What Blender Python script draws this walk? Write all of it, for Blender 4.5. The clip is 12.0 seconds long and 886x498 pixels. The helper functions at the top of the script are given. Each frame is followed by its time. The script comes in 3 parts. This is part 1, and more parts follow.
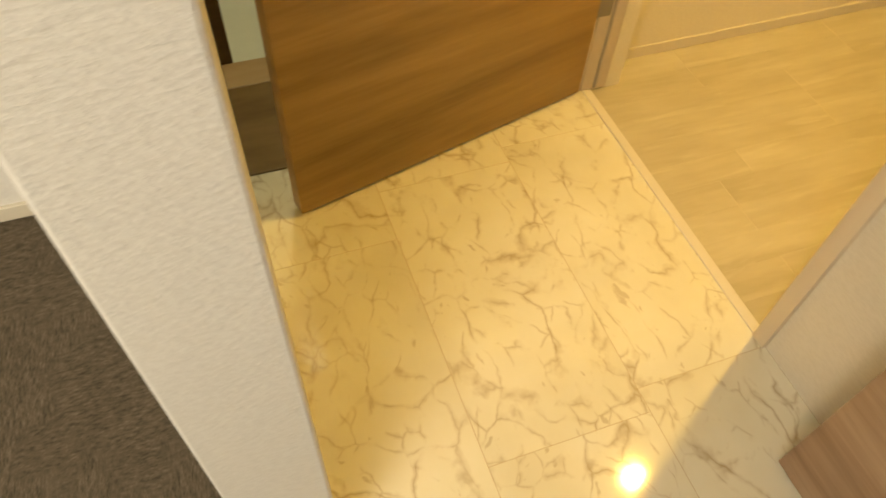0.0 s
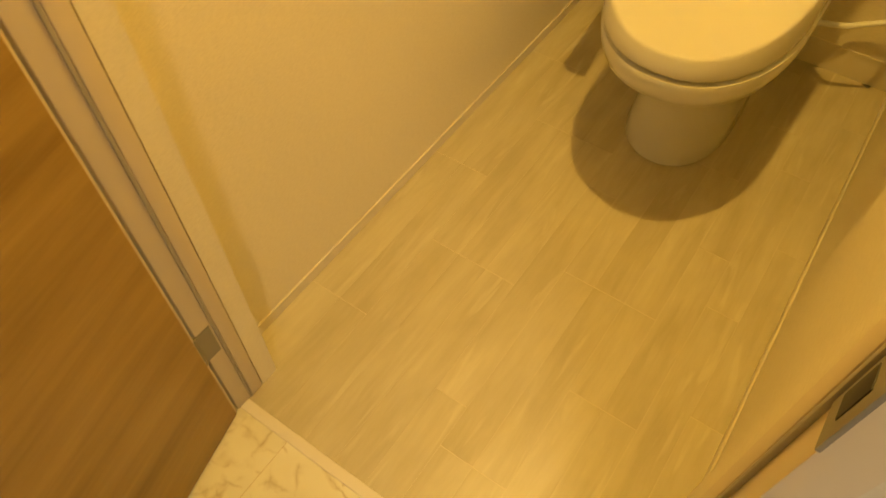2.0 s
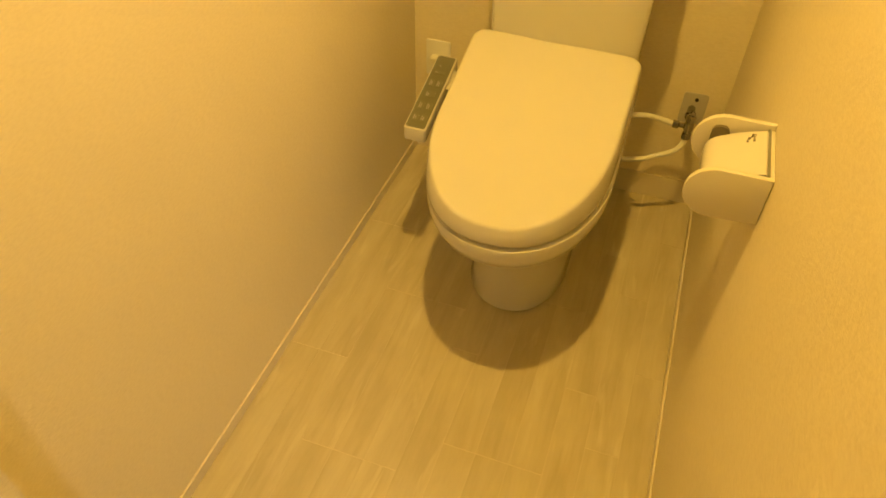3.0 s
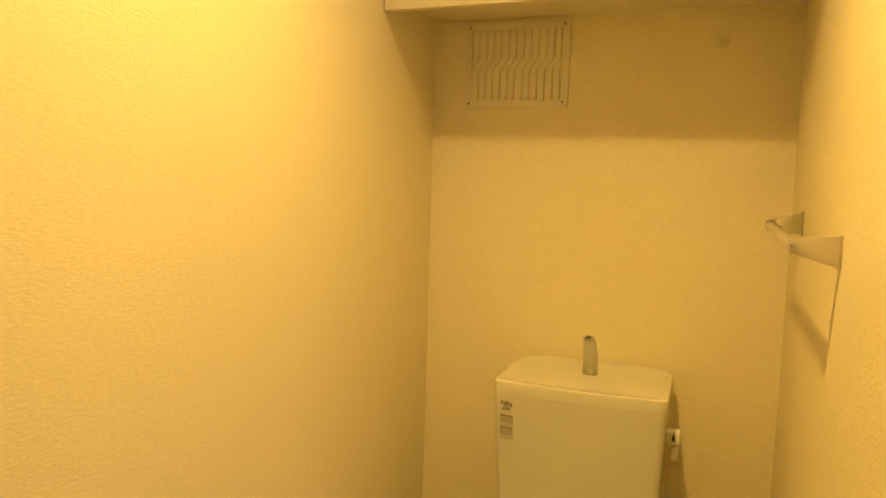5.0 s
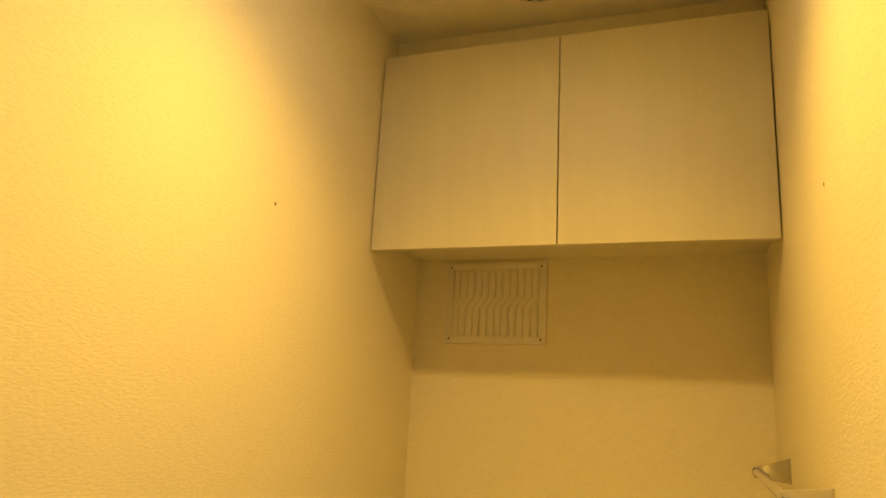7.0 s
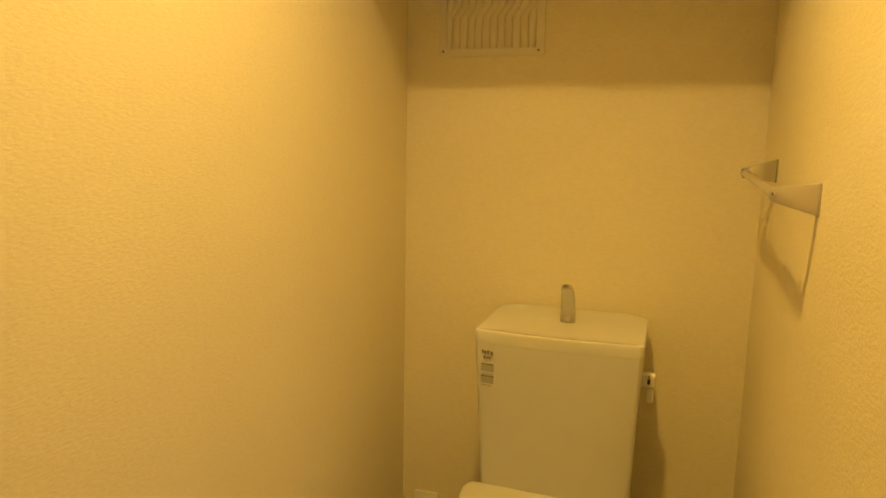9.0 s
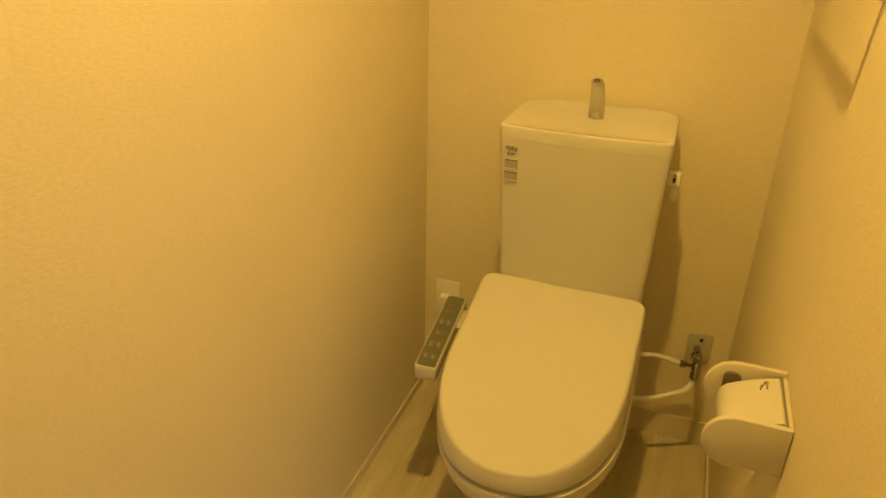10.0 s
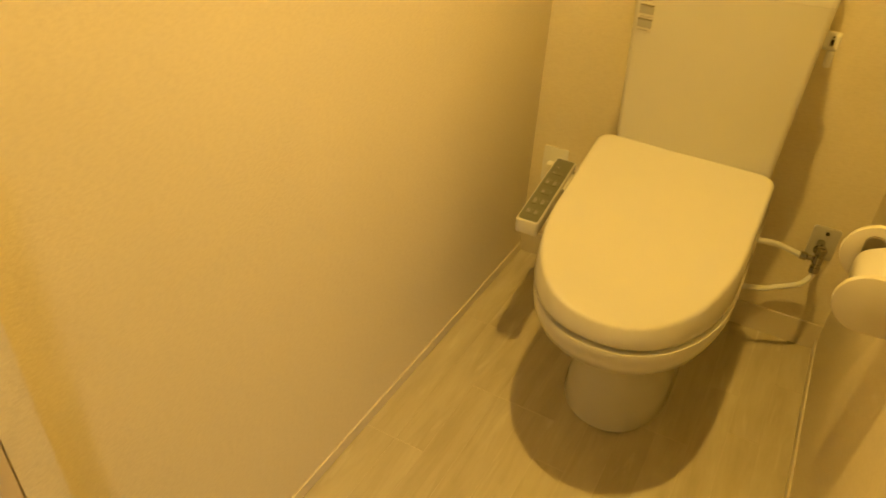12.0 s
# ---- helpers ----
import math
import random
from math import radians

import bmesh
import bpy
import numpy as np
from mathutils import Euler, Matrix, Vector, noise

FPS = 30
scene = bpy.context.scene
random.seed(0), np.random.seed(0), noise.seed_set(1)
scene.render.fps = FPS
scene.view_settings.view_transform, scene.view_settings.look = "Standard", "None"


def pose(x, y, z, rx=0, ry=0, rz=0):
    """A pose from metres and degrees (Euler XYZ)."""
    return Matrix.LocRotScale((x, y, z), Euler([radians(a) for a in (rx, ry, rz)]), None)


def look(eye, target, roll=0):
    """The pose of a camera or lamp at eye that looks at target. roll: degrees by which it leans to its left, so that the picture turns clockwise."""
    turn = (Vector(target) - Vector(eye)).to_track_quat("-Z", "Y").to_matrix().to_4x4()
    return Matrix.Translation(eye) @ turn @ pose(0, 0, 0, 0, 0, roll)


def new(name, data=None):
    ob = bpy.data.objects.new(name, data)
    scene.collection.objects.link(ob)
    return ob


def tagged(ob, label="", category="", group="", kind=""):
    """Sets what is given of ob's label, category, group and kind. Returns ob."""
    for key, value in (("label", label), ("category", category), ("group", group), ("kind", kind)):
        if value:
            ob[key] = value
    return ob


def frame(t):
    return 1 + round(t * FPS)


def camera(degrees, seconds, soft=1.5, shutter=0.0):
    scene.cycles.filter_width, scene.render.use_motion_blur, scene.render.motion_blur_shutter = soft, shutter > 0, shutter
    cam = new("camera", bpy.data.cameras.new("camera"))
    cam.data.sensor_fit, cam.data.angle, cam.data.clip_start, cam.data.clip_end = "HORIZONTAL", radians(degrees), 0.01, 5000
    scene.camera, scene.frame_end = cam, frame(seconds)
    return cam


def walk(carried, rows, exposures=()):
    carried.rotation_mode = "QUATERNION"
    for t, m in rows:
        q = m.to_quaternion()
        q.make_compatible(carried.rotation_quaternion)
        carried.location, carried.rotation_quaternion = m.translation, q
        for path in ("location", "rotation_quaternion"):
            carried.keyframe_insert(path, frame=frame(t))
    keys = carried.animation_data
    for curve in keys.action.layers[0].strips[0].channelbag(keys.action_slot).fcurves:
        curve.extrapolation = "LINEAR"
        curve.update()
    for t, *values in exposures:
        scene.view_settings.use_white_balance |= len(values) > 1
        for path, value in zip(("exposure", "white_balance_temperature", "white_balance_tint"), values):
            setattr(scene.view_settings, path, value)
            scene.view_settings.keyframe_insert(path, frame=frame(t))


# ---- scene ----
cam = camera(64.7, 12.0, soft=1.5, shutter=0.15)
PATH = [
    (0, (1.164, -0.779, 1.071), (0.05, -0.313, -0.523), 3.8),
    (0.5, (1.093, -0.63, 1.066), (0.182, 0.048, -0.58), -1.5),
    (1, (0.932, -0.493, 1.103), (0.266, 0.342, -0.588), 5.3),
    (1.5, (0.797, -0.291, 1.164), (0.1, 0.556, -0.508), 6.4),
    (2, (0.686, -0.206, 1.228), (0.018, 0.745, -0.4), -0.3),
    (2.2, (0.677, -0.173, 1.265), (0.028, 0.883, -0.305), -3.1),
    (2.3, (0.656, -0.145, 1.29), (0.048, 0.941, -0.276), -3.1),
    (2.5, (0.659, -0.115, 1.274), (0.124, 1.073, -0.244), -1.4),
    (2.7, (0.655, -0.101, 1.288), (0.205, 1.165, -0.194), 1.2),
    (4.5, (0.668, -0.121, 1.315), (0.023, 1.695, 0.782), 1.5),
    (5, (0.677, -0.117, 1.327), (-0.03, 1.744, 1.143), 1.7),
    (5.5, (0.67, -0.12, 1.337), (-0.023, 1.755, 1.383), 2.2),
    (6, (0.669, -0.122, 1.339), (-0.016, 1.742, 1.578), 2.5),
    (6.5, (0.671, -0.127, 1.341), (0.007, 1.717, 1.745), 3.0),
    (6.7, (0.673, -0.124, 1.342), (0.012, 1.705, 1.809), 3.2),
    (8.3, (0.659, -0.119, 1.339), (0.056, 1.787, 1.4), 2.1),
    (8.5, (0.65, -0.124, 1.341), (0.076, 1.79, 1.269), 1.6),
    (9, (0.647, -0.125, 1.333), (0.043, 1.754, 1.006), 1.1),
    (9.5, (0.653, -0.114, 1.325), (0.022, 1.682, 0.714), 1.5),
    (10, (0.637, -0.105, 1.325), (0.043, 1.591, 0.446), 1.4),
    (10.5, (0.639, -0.109, 1.319), (0.068, 1.484, 0.253), 1.4),
    (11, (0.642, -0.103, 1.319), (0.067, 1.468, 0.222), 0.8),
    (11.5, (0.642, -0.102, 1.306), (0.064, 1.489, 0.241), 0.9),
    (12, (0.624, -0.129, 1.193), (-0.146, 1.337, 0.073), 3.3),
]
EXPOSURE = [(0, 0.48, 6150, 10), (0.5, 0.44, 6850, 10), (1.0, 0.25, 6900, 10), (1.5, 0.1, 7050, 10), (2.0, 0.18, 6850, 10), (2.5, 0.26, 6800, 10), (4.5, 0.02, 6450, 10), (5.5, -0.39, 6450, 10), (6.5, -0.5, 6450, 10), (8.5, -0.5, 6450, 10), (9.5, -0.43, 6550, 10), (10.5, -0.06, 6500, 10), (11, -0.04, 6500, 10), (11.5, -0.06, 6500, 10), (12, 0.1, 6500, 10)]
walk(cam, [(t, look(eye, target, roll)) for t, eye, target, roll in PATH], EXPOSURE)

# ---- world and light ----
world = bpy.data.worlds.new("world")
scene.world = world
world.use_nodes = True
wn = world.node_tree.nodes
sky = wn.new("ShaderNodeTexSky")
sky.sky_type, sky.sun_disc = "NISHITA", False
sky.sun_elevation, sky.sun_rotation = radians(35), radians(200)
world.node_tree.links.new(sky.outputs[0], wn["Background"].inputs[0])
wn["Background"].inputs[1].default_value = 0.08

# room sizes: toilet room x 0..RW, y 0..RD, hall in front of it at y < 0
RW, RD, ZC = 0.842, 1.567, 2.245
LAMP = (0.433, 0.60)
HALL_Y = -0.781
OPEN_L, OPEN_R, OPEN_T = 0.080, 0.768, 2.0
WALL_IN = 0.090


def lamp(name, kind, energy, colour, m, **more):
    data = bpy.data.lights.new(name, kind)
    data.energy, data.color = energy, colour
    ob = new(name, data)
    ob.matrix_world = m
    return data


downlight_bulb = lamp("downlight_bulb", "SPOT", 78.5, (1.0, 0.578, 0.078), pose(LAMP[0], LAMP[1], ZC - 0.012))
downlight_bulb.spot_size, downlight_bulb.spot_blend, downlight_bulb.shadow_soft_size = radians(128.5), 1.0, 0.03
# Unseen lamps added for the pale light that comes from the carpeted room
room_side_fill = lamp("room_side_fill", "AREA", 34, (1.0, 0.855, 0.64), look((2.29, -2.5, 1.4), (1.29, -2.5, 1.4)))
room_top_fill = lamp("room_top_fill", "AREA", 10, (1.0, 0.885, 0.68), pose(1.45, -1.22, ZC + 0.28))
room_top_fill.shape, room_top_fill.size = "DISK", 0.4
room_side_fill.shape, room_side_fill.size, room_side_fill.size_y = "RECTANGLE", 1.18, 1.08
# Added lamp without a seen source, brightens the strip behind the open door
entry_fill = lamp("entry_fill", "AREA", 10, (1.0, 0.85, 0.48), pose(-0.34, -0.55, ZC + 0.18))
entry_fill.shape, entry_fill.size = "DISK", 0.12


# ---- materials ----
def material(name, colour, rough=0.5, metal=0.0, spec=0.5):
    m = bpy.data.materials.new(name)
    m.use_nodes = True
    b = m.node_tree.nodes["Principled BSDF"]
    b.inputs["Base Color"].default_value = (*colour, 1)
    b.inputs["Roughness"].default_value = rough
    b.inputs["Metallic"].default_value = metal
    b.inputs["Specular IOR Level"].default_value = spec
    return m


class Net:
    """Short hand for the nodes of one material."""

    def __init__(self, m):
        self.t = m.node_tree
        self.b = self.t.nodes["Principled BSDF"]

    def node(self, kind, **values):
        n = self.t.nodes.new("ShaderNode" + kind)
        for k, v in values.items():
            n.inputs[k.replace("_", " ")].default_value = v
        return n

    def link(self, a, b):
        self.t.links.new(a, b)

    def place(self, scale):
        g = self.node("NewGeometry")
        mp = self.node("Mapping")
        mp.inputs["Scale"].default_value = scale
        self.link(g.outputs["Position"], mp.inputs["Vector"])
        return mp.outputs["Vector"]

    def noise(self, vec, scale, detail=4.0, rough=0.55, warp=0.0):
        n = self.node("TexNoise", Scale=scale, Detail=detail, Roughness=rough, Distortion=warp)
        self.link(vec, n.inputs["Vector"])
        return n.outputs["Fac"]

    def ramp(self, fac, stops):
        r = self.node("ValToRGB")
        e = r.color_ramp.elements
        while len(e) < len(stops):
            e.new(0.5)
        for el, (at, col) in zip(e, stops):
            el.position, el.color = at, (*col, 1)
        self.link(fac, r.inputs["Fac"])
        return r.outputs["Color"]

    def mix(self, fac, a, b, blend="MIX"):
        n = self.t.nodes.new("ShaderNodeMix")
        n.data_type, n.blend_type = "RGBA", blend
        for sock, v in ((n.inputs[0], fac), (n.inputs[6], a), (n.inputs[7], b)):
            if isinstance(v, (int, float)):
                sock.default_value = v
            elif isinstance(v, tuple):
                sock.default_value = (*v, 1)
            else:
                self.link(v, sock)
        return n.outputs[2]

    def bump(self, height, strength, distance):
        n = self.node("Bump", Strength=strength, Distance=distance)
        self.link(height, n.inputs["Height"])
        self.link(n.outputs["Normal"], self.b.inputs["Normal"])

    def colour(self, c):
        self.link(c, self.b.inputs["Base Color"])

    def rough(self, fac, lo, hi):
        r = self.node("MapRange", To_Min=lo, To_Max=hi)
        self.link(fac, r.inputs["Value"])
        self.link(r.outputs["Result"], self.b.inputs["Roughness"])


def wallpaper(name, colour, relief=0.32):
    m = material(name, colour, 0.72, spec=0.3)
    n = Net(m)
    v = n.place((1, 1, 3.0))
    fine = n.noise(v, 98, 3, 0.55)
    weave = n.noise(n.place((1, 1, 3.5)), 420, 2)
    broad = n.noise(n.place((1, 1, 1)), 3.5, 3)
    c = n.mix(broad, tuple(x * 0.95 for x in colour), colour)
    c = n.mix(1.0, c, n.ramp(fine, [(0.33, (0.945, 0.94, 0.93)), (0.62, (1, 1, 1))]), "MULTIPLY")
    n.colour(c)
    both = n.node("Math")
    both.operation = "MULTIPLY_ADD"
    n.link(weave, both.inputs[0])
    both.inputs[1].default_value = 0.18
    n.link(fine, both.inputs[2])
    n.bump(both.outputs[0], relief, 0.0022)
    return m


def wood(name, dark, mid, light, along, rough=0.4, grain=0.35):
    """Streaked wood print; along: the scale vector, small along the grain."""
    m = material(name, mid, rough, spec=0.4)
    n = Net(m)
    v = n.place(along)
    broad = n.noise(v, 4, 5, 0.6, 0.25)
    fine = n.noise(v, 26, 4, 0.6)
    base = n.ramp(broad, [(0.36, dark), (0.5, mid), (0.66, light)])
    n.colour(n.mix(grain, base, n.ramp(fine, [(0.35, dark), (0.65, light)])))
    n.rough(fine, rough - 0.06, rough + 0.1)
    n.bump(fine, 0.08, 0.001)
    return m


def marble():
    m = material("marble_print", (0.78, 0.74, 0.66), 0.2)
    n = Net(m)
    info = n.node("ObjectInfo")
    g = n.node("NewGeometry")
    shift = n.node("VectorMath")
    shift.operation = "SCALE"
    shift.inputs[0].default_value = (3.1, 7.7, 5.3)
    n.link(info.outputs["Random"], shift.inputs["Scale"])
    add = n.node("VectorMath")
    add.operation = "ADD"
    n.link(g.outputs["Position"], add.inputs[0])
    n.link(shift.outputs[0], add.inputs[1])
    vec = add.outputs[0]
    turn = n.node("Mapping")
    turn.inputs["Rotation"].default_value = (0, 0, radians(-53))
    turn.inputs["Scale"].default_value = (0.62, 1.0, 1.0)
    n.link(vec, turn.inputs["Vector"])

    def bent(base, scale, amount):
        warp = n.node("TexNoise", Scale=scale, Detail=2.0, Roughness=0.5)
        n.link(vec, warp.inputs["Vector"])
        return n.mix(amount, base, warp.outputs["Color"], "LINEAR_LIGHT")

    wv = bent(bent(turn.outputs[0], 4.5, 0.075), 30.0, 0.0085)
    swell = n.noise(vec, 18, 3)

    def veins(scale, width):
        """Broken strokes along warped cell borders, thick and thin by turns."""
        cell = n.node("TexVoronoi", Scale=scale)
        cell.feature = "DISTANCE_TO_EDGE"
        n.link(wv, cell.inputs["Vector"])
        thin = n.node("MapRange", From_Min=0.35, From_Max=0.68, To_Min=3.2, To_Max=0.55)
        n.link(swell, thin.inputs["Value"])
        far = n.node("Math")
        far.operation = "MULTIPLY"
        n.link(cell.outputs["Distance"], far.inputs[0])
        n.link(thin.outputs["Result"], far.inputs[1])
        return n.ramp(far.outputs[0], [(0.0, (1, 1, 1)), (width, (0.45, 0.45, 0.45)), (width * 3.2, (0, 0, 0))])

    patch = n.ramp(n.noise(vec, 13, 3, 0.55), [(0.41, (0, 0, 0)), (0.60, (0.66, 0.66, 0.66))])
    patch2 = n.ramp(n.noise(vec, 22, 3), [(0.45, (0, 0, 0)), (0.60, (0.7, 0.7, 0.7))])
    v1 = n.mix(1.0, veins(7.5, 0.021), patch, "MULTIPLY")
    v2 = n.mix(1.0, veins(16, 0.040), patch2, "MULTIPLY")
    flecks = n.ramp(n.noise(wv, 42, 2, 0.5), [(0.68, (0, 0, 0)), (0.74, (0.6, 0.6, 0.6))])
    v2 = n.mix(1.0, v2, flecks, "LIGHTEN")
    ground = n.ramp(n.noise(vec, 5, 5), [(0.3, (0.70, 0.66, 0.50)), (0.55, (0.78, 0.75, 0.60)), (0.75, (0.83, 0.81, 0.69))])
    c = n.mix(v1, ground, (0.37, 0.27, 0.12))
    c = n.mix(n.mix(1.0, v2, (0.7, 0.7, 0.7), "MULTIPLY"), c, (0.37, 0.27, 0.12))
    n.colour(c)
    n.rough(n.noise(vec, 30, 3), 0.045, 0.085)
    n.bump(n.noise(vec, 14, 2), 0.03, 0.002)
    return m


def plank_print():
    m = material("plank_print", (0.5, 0.42, 0.31), 0.36, spec=0.45)
    n = Net(m)
    info = n.node("ObjectInfo")
    g = n.node("NewGeometry")
    shift = n.node("VectorMath")
    shift.operation = "SCALE"
    shift.inputs[0].default_value = (2.7, 9.1, 0)
    n.link(info.outputs["Random"], shift.inputs["Scale"])
    add = n.node("VectorMath")
    add.operation = "ADD"
    n.link(g.outputs["Position"], add.inputs[0])
    n.link(shift.outputs[0], add.inputs[1])
    mp = n.node("Mapping")
    mp.inputs["Scale"].default_value = (1, 0.13, 1)
    n.link(add.outputs[0], mp.inputs["Vector"])
    v = mp.outputs["Vector"]
    cloud = n.noise(g.outputs["Position"], 6, 3, 0.55, 0.3)
    broad = n.noise(v, 20, 4, 0.55, 0.5)
    fine = n.noise(v, 90, 4, 0.65)
    base = n.ramp(broad, [(0.36, (0.47, 0.42, 0.285)), (0.52, (0.53, 0.48, 0.34)), (0.70, (0.585, 0.54, 0.40))])
    base = n.mix(0.14, base, n.ramp(fine, [(0.35, (0.43, 0.375, 0.26)), (0.65, (0.62, 0.565, 0.44))]))
    pale = n.ramp(n.noise(v, 34, 3, 0.5, 0.8), [(0.60, (0, 0, 0)), (0.70, (0.5, 0.5, 0.5))])
    base = n.mix(pale, base, (0.64, 0.60, 0.46))
    base = n.mix(1.0, base, n.ramp(cloud, [(0.35, (0.93, 0.925, 0.91)), (0.62, (1, 1, 1))]), "MULTIPLY")
    tone = n.ramp(info.outputs["Random"], [(0, (0.955, 0.95, 0.94)), (1, (1.0, 1.0, 1.0))])
    n.colour(n.mix(1.0, base, tone, "MULTIPLY"))
    n.rough(fine, 0.30, 0.44)
    n.bump(fine, 0.06, 0.0008)
    return m


def carpet_pile():
    m = material("carpet_pile", (0.08, 0.07, 0.06), 0.95, spec=0.1)
    n = Net(m)
    a = n.noise(n.place((0.3, 1, 1)), 230, 4, 0.7)
    b = n.noise(n.place((1, 0.3, 1)), 230, 4, 0.7)
    blocks = n.ramp(n.noise(n.place((1, 1, 1)), 6, 2), [(0.47, (0, 0, 0)), (0.53, (1, 1, 1))])
    fac = n.mix(blocks, a, b)
    n.colour(n.ramp(fac, [(0.3, (0.05, 0.040, 0.027)), (0.55, (0.115, 0.092, 0.062)), (0.75, (0.19, 0.155, 0.108))]))
    n.bump(fac, 0.6, 0.004)
    return m


def ceramic(name, colour, rough=0.12):
    m = material(name, colour, rough)
    n = Net(m)
    n.rough(n.noise(n.place((1, 1, 1)), 12, 3), rough * 0.8, rough * 1.3)
    n.bump(n.noise(n.place((1, 1, 1)), 9, 2), 0.02, 0.002)
    return m


def painted(name, colour, rough=0.45):
    m = material(name, colour, rough, spec=0.4)
    n = Net(m)
    f = n.noise(n.place((1, 1, 0.3)), 45, 3)
    n.colour(n.mix(f, colour, tuple(c * 0.95 for c in colour)))
    n.bump(f, 0.05, 0.001)
    return m


M_WALL = wallpaper("wallpaper", (0.80, 0.735, 0.56), 0.34)
M_CEIL = wallpaper("ceiling_paper", (0.775, 0.735, 0.61))
M_HALL = wallpaper("hall_white_paper", (0.78, 0.76, 0.71), 0.4)
M_PANEL = wallpaper("hall_wallpaper", (0.72, 0.66, 0.54), 0.12)
M_FRAME = painted("frame_sheet", (0.70, 0.60, 0.445), 0.42)
M_BASE = painted("skirting_sheet", (0.69, 0.63, 0.50), 0.4)
M_CAB = wood("cabinet_sheet", (0.69, 0.645, 0.50), (0.715, 0.67, 0.525), (0.74, 0.695, 0.55), (3.0, 1, 0.25), 0.45)
M_DOOR = wood("door_sheet", (0.235, 0.138, 0.038), (0.37, 0.235, 0.075), (0.48, 0.32, 0.115), (0.22, 0.22, 2.2), 0.42, 0.2)
M_PINK = wood("panel_sheet", (0.23, 0.14, 0.08), (0.34, 0.22, 0.135), (0.44, 0.31, 0.20), (0.30, 0.30, 3.2), 0.42, 0.25)
M_MARBLE = marble()
M_PLANK = plank_print()
M_GROUT = material("tile_joint", (0.56, 0.46, 0.29), 0.6)
M_SEAM = material("plank_joint", (0.64, 0.575, 0.435), 0.5)
M_CARPET = carpet_pile()
M_CERAMIC = ceramic("vitreous_china", (0.605, 0.60, 0.56), 0.06)
M_PLASTIC = ceramic("white_plastic", (0.60, 0.59, 0.545), 0.07)
M_IVORY = ceramic("ivory_plastic", (0.63, 0.605, 0.53), 0.18)
M_CHROME = material("chrome", (0.58, 0.58, 0.58), 0.06, 1.0)
M_VALVE = material("valve_chrome", (0.40, 0.39, 0.38), 0.1, 1.0)
M_SLOT_SHADE = material("slot_shade_brown", (0.13, 0.11, 0.07), 0.5)
M_SATIN = material("satin_chrome", (0.54, 0.50, 0.45), 0.32, 0.5)
M_SPOUT = material("spout_chrome", (0.60, 0.59, 0.56), 0.14, 1.0)
M_PLATE = material("grey_plate", (0.47, 0.46, 0.42), 0.35)
M_STEEL = material("brushed_steel", (0.28, 0.26, 0.22), 0.5, 0.4)
M_ALU = material("grey_aluminium", (0.22, 0.22, 0.19), 0.45, 0.35)
# Black for small parts, and painted shade for gaps and holes
M_DARK = material("black_and_gap_shade", (0.03, 0.025, 0.02), 0.6)
M_GREY = material("panel_grey", (0.135, 0.14, 0.105), 0.3)
M_GASKET = material("gasket_rubber", (0.40, 0.36, 0.29), 0.6)
M_RECESS_SHADE = material("vent_recess_shade", (0.66, 0.62, 0.51), 0.6)
M_KEY = material("key_grey", (0.155, 0.16, 0.12), 0.3)
M_LABEL = material("label_paper", (0.36, 0.355, 0.33), 0.5)
M_INK = material("grey_ink", (0.20, 0.18, 0.145), 0.5)
M_PAPER = material("sticker_paper", (0.62, 0.60, 0.54), 0.5)
M_SILL = painted("sill_strip", (0.72, 0.68, 0.60), 0.3)
M_WHITE = ceramic("outlet_plastic", (0.80, 0.80, 0.76), 0.3)
M_TAN = wood("step_edge_wood", (0.36, 0.25, 0.12), (0.44, 0.32, 0.16), (0.50, 0.37, 0.20), (1, 0.3, 1), 0.4)
M_ENTRY = painted("entry_tile", (0.70, 0.74, 0.62), 0.4)
M_HOSE = material("white_hose", (0.72, 0.72, 0.70), 0.35)
M_GRILLE = painted("grille_plastic", (0.72, 0.68, 0.57), 0.4)
M_BROWN = wood("step_wood", (0.12, 0.075, 0.028), (0.18, 0.12, 0.045), (0.24, 0.16, 0.065), (1, 0.3, 1), 0.35)
M_GLOW = material("lamp_lens", (1, 0.9, 0.7), 0.4)
M_GLOW.node_tree.nodes["Principled BSDF"].inputs["Emission Color"].default_value = (1.0, 0.72, 0.33, 1)
M_GLOW.node_tree.nodes["Principled BSDF"].inputs["Emission Strength"].default_value = 170


# ---- mesh helpers ----
def box(bm, x0, x1, y0, y1, z0, z1, bevel=0.0, seg=2):
    made = bmesh.ops.create_cube(bm, size=1.0)["verts"]
    for v in made:
        v.co = ((x0 + x1) / 2 + v.co.x * (x1 - x0), (y0 + y1) / 2 + v.co.y * (y1 - y0), (z0 + z1) / 2 + v.co.z * (z1 - z0))
    if bevel:
        edges = list({e for v in made for e in v.link_edges})
        bmesh.ops.bevel(bm, geom=edges, offset=bevel, segments=seg, affect="EDGES", profile=0.5)
    return bm


def boxed(*a, **k):
    return box(bmesh.new(), *a, **k)


def loft(rings, cap=True, bm=None):
    """A skin over rings of points, all of one length."""
    bm = bm or bmesh.new()
    rows = [[bm.verts.new(p) for p in r] for r in rings]
    n = len(rows[0])
    for a, b in zip(rows, rows[1:]):
        for i in range(n):
            bm.faces.new((a[i], a[(i + 1) % n], b[(i + 1) % n], b[i]))
    if cap:
        bm.faces.new(rows[0][::-1])
        bm.faces.new(rows[-1])
    bmesh.ops.recalc_face_normals(bm, faces=bm.faces)
    return bm


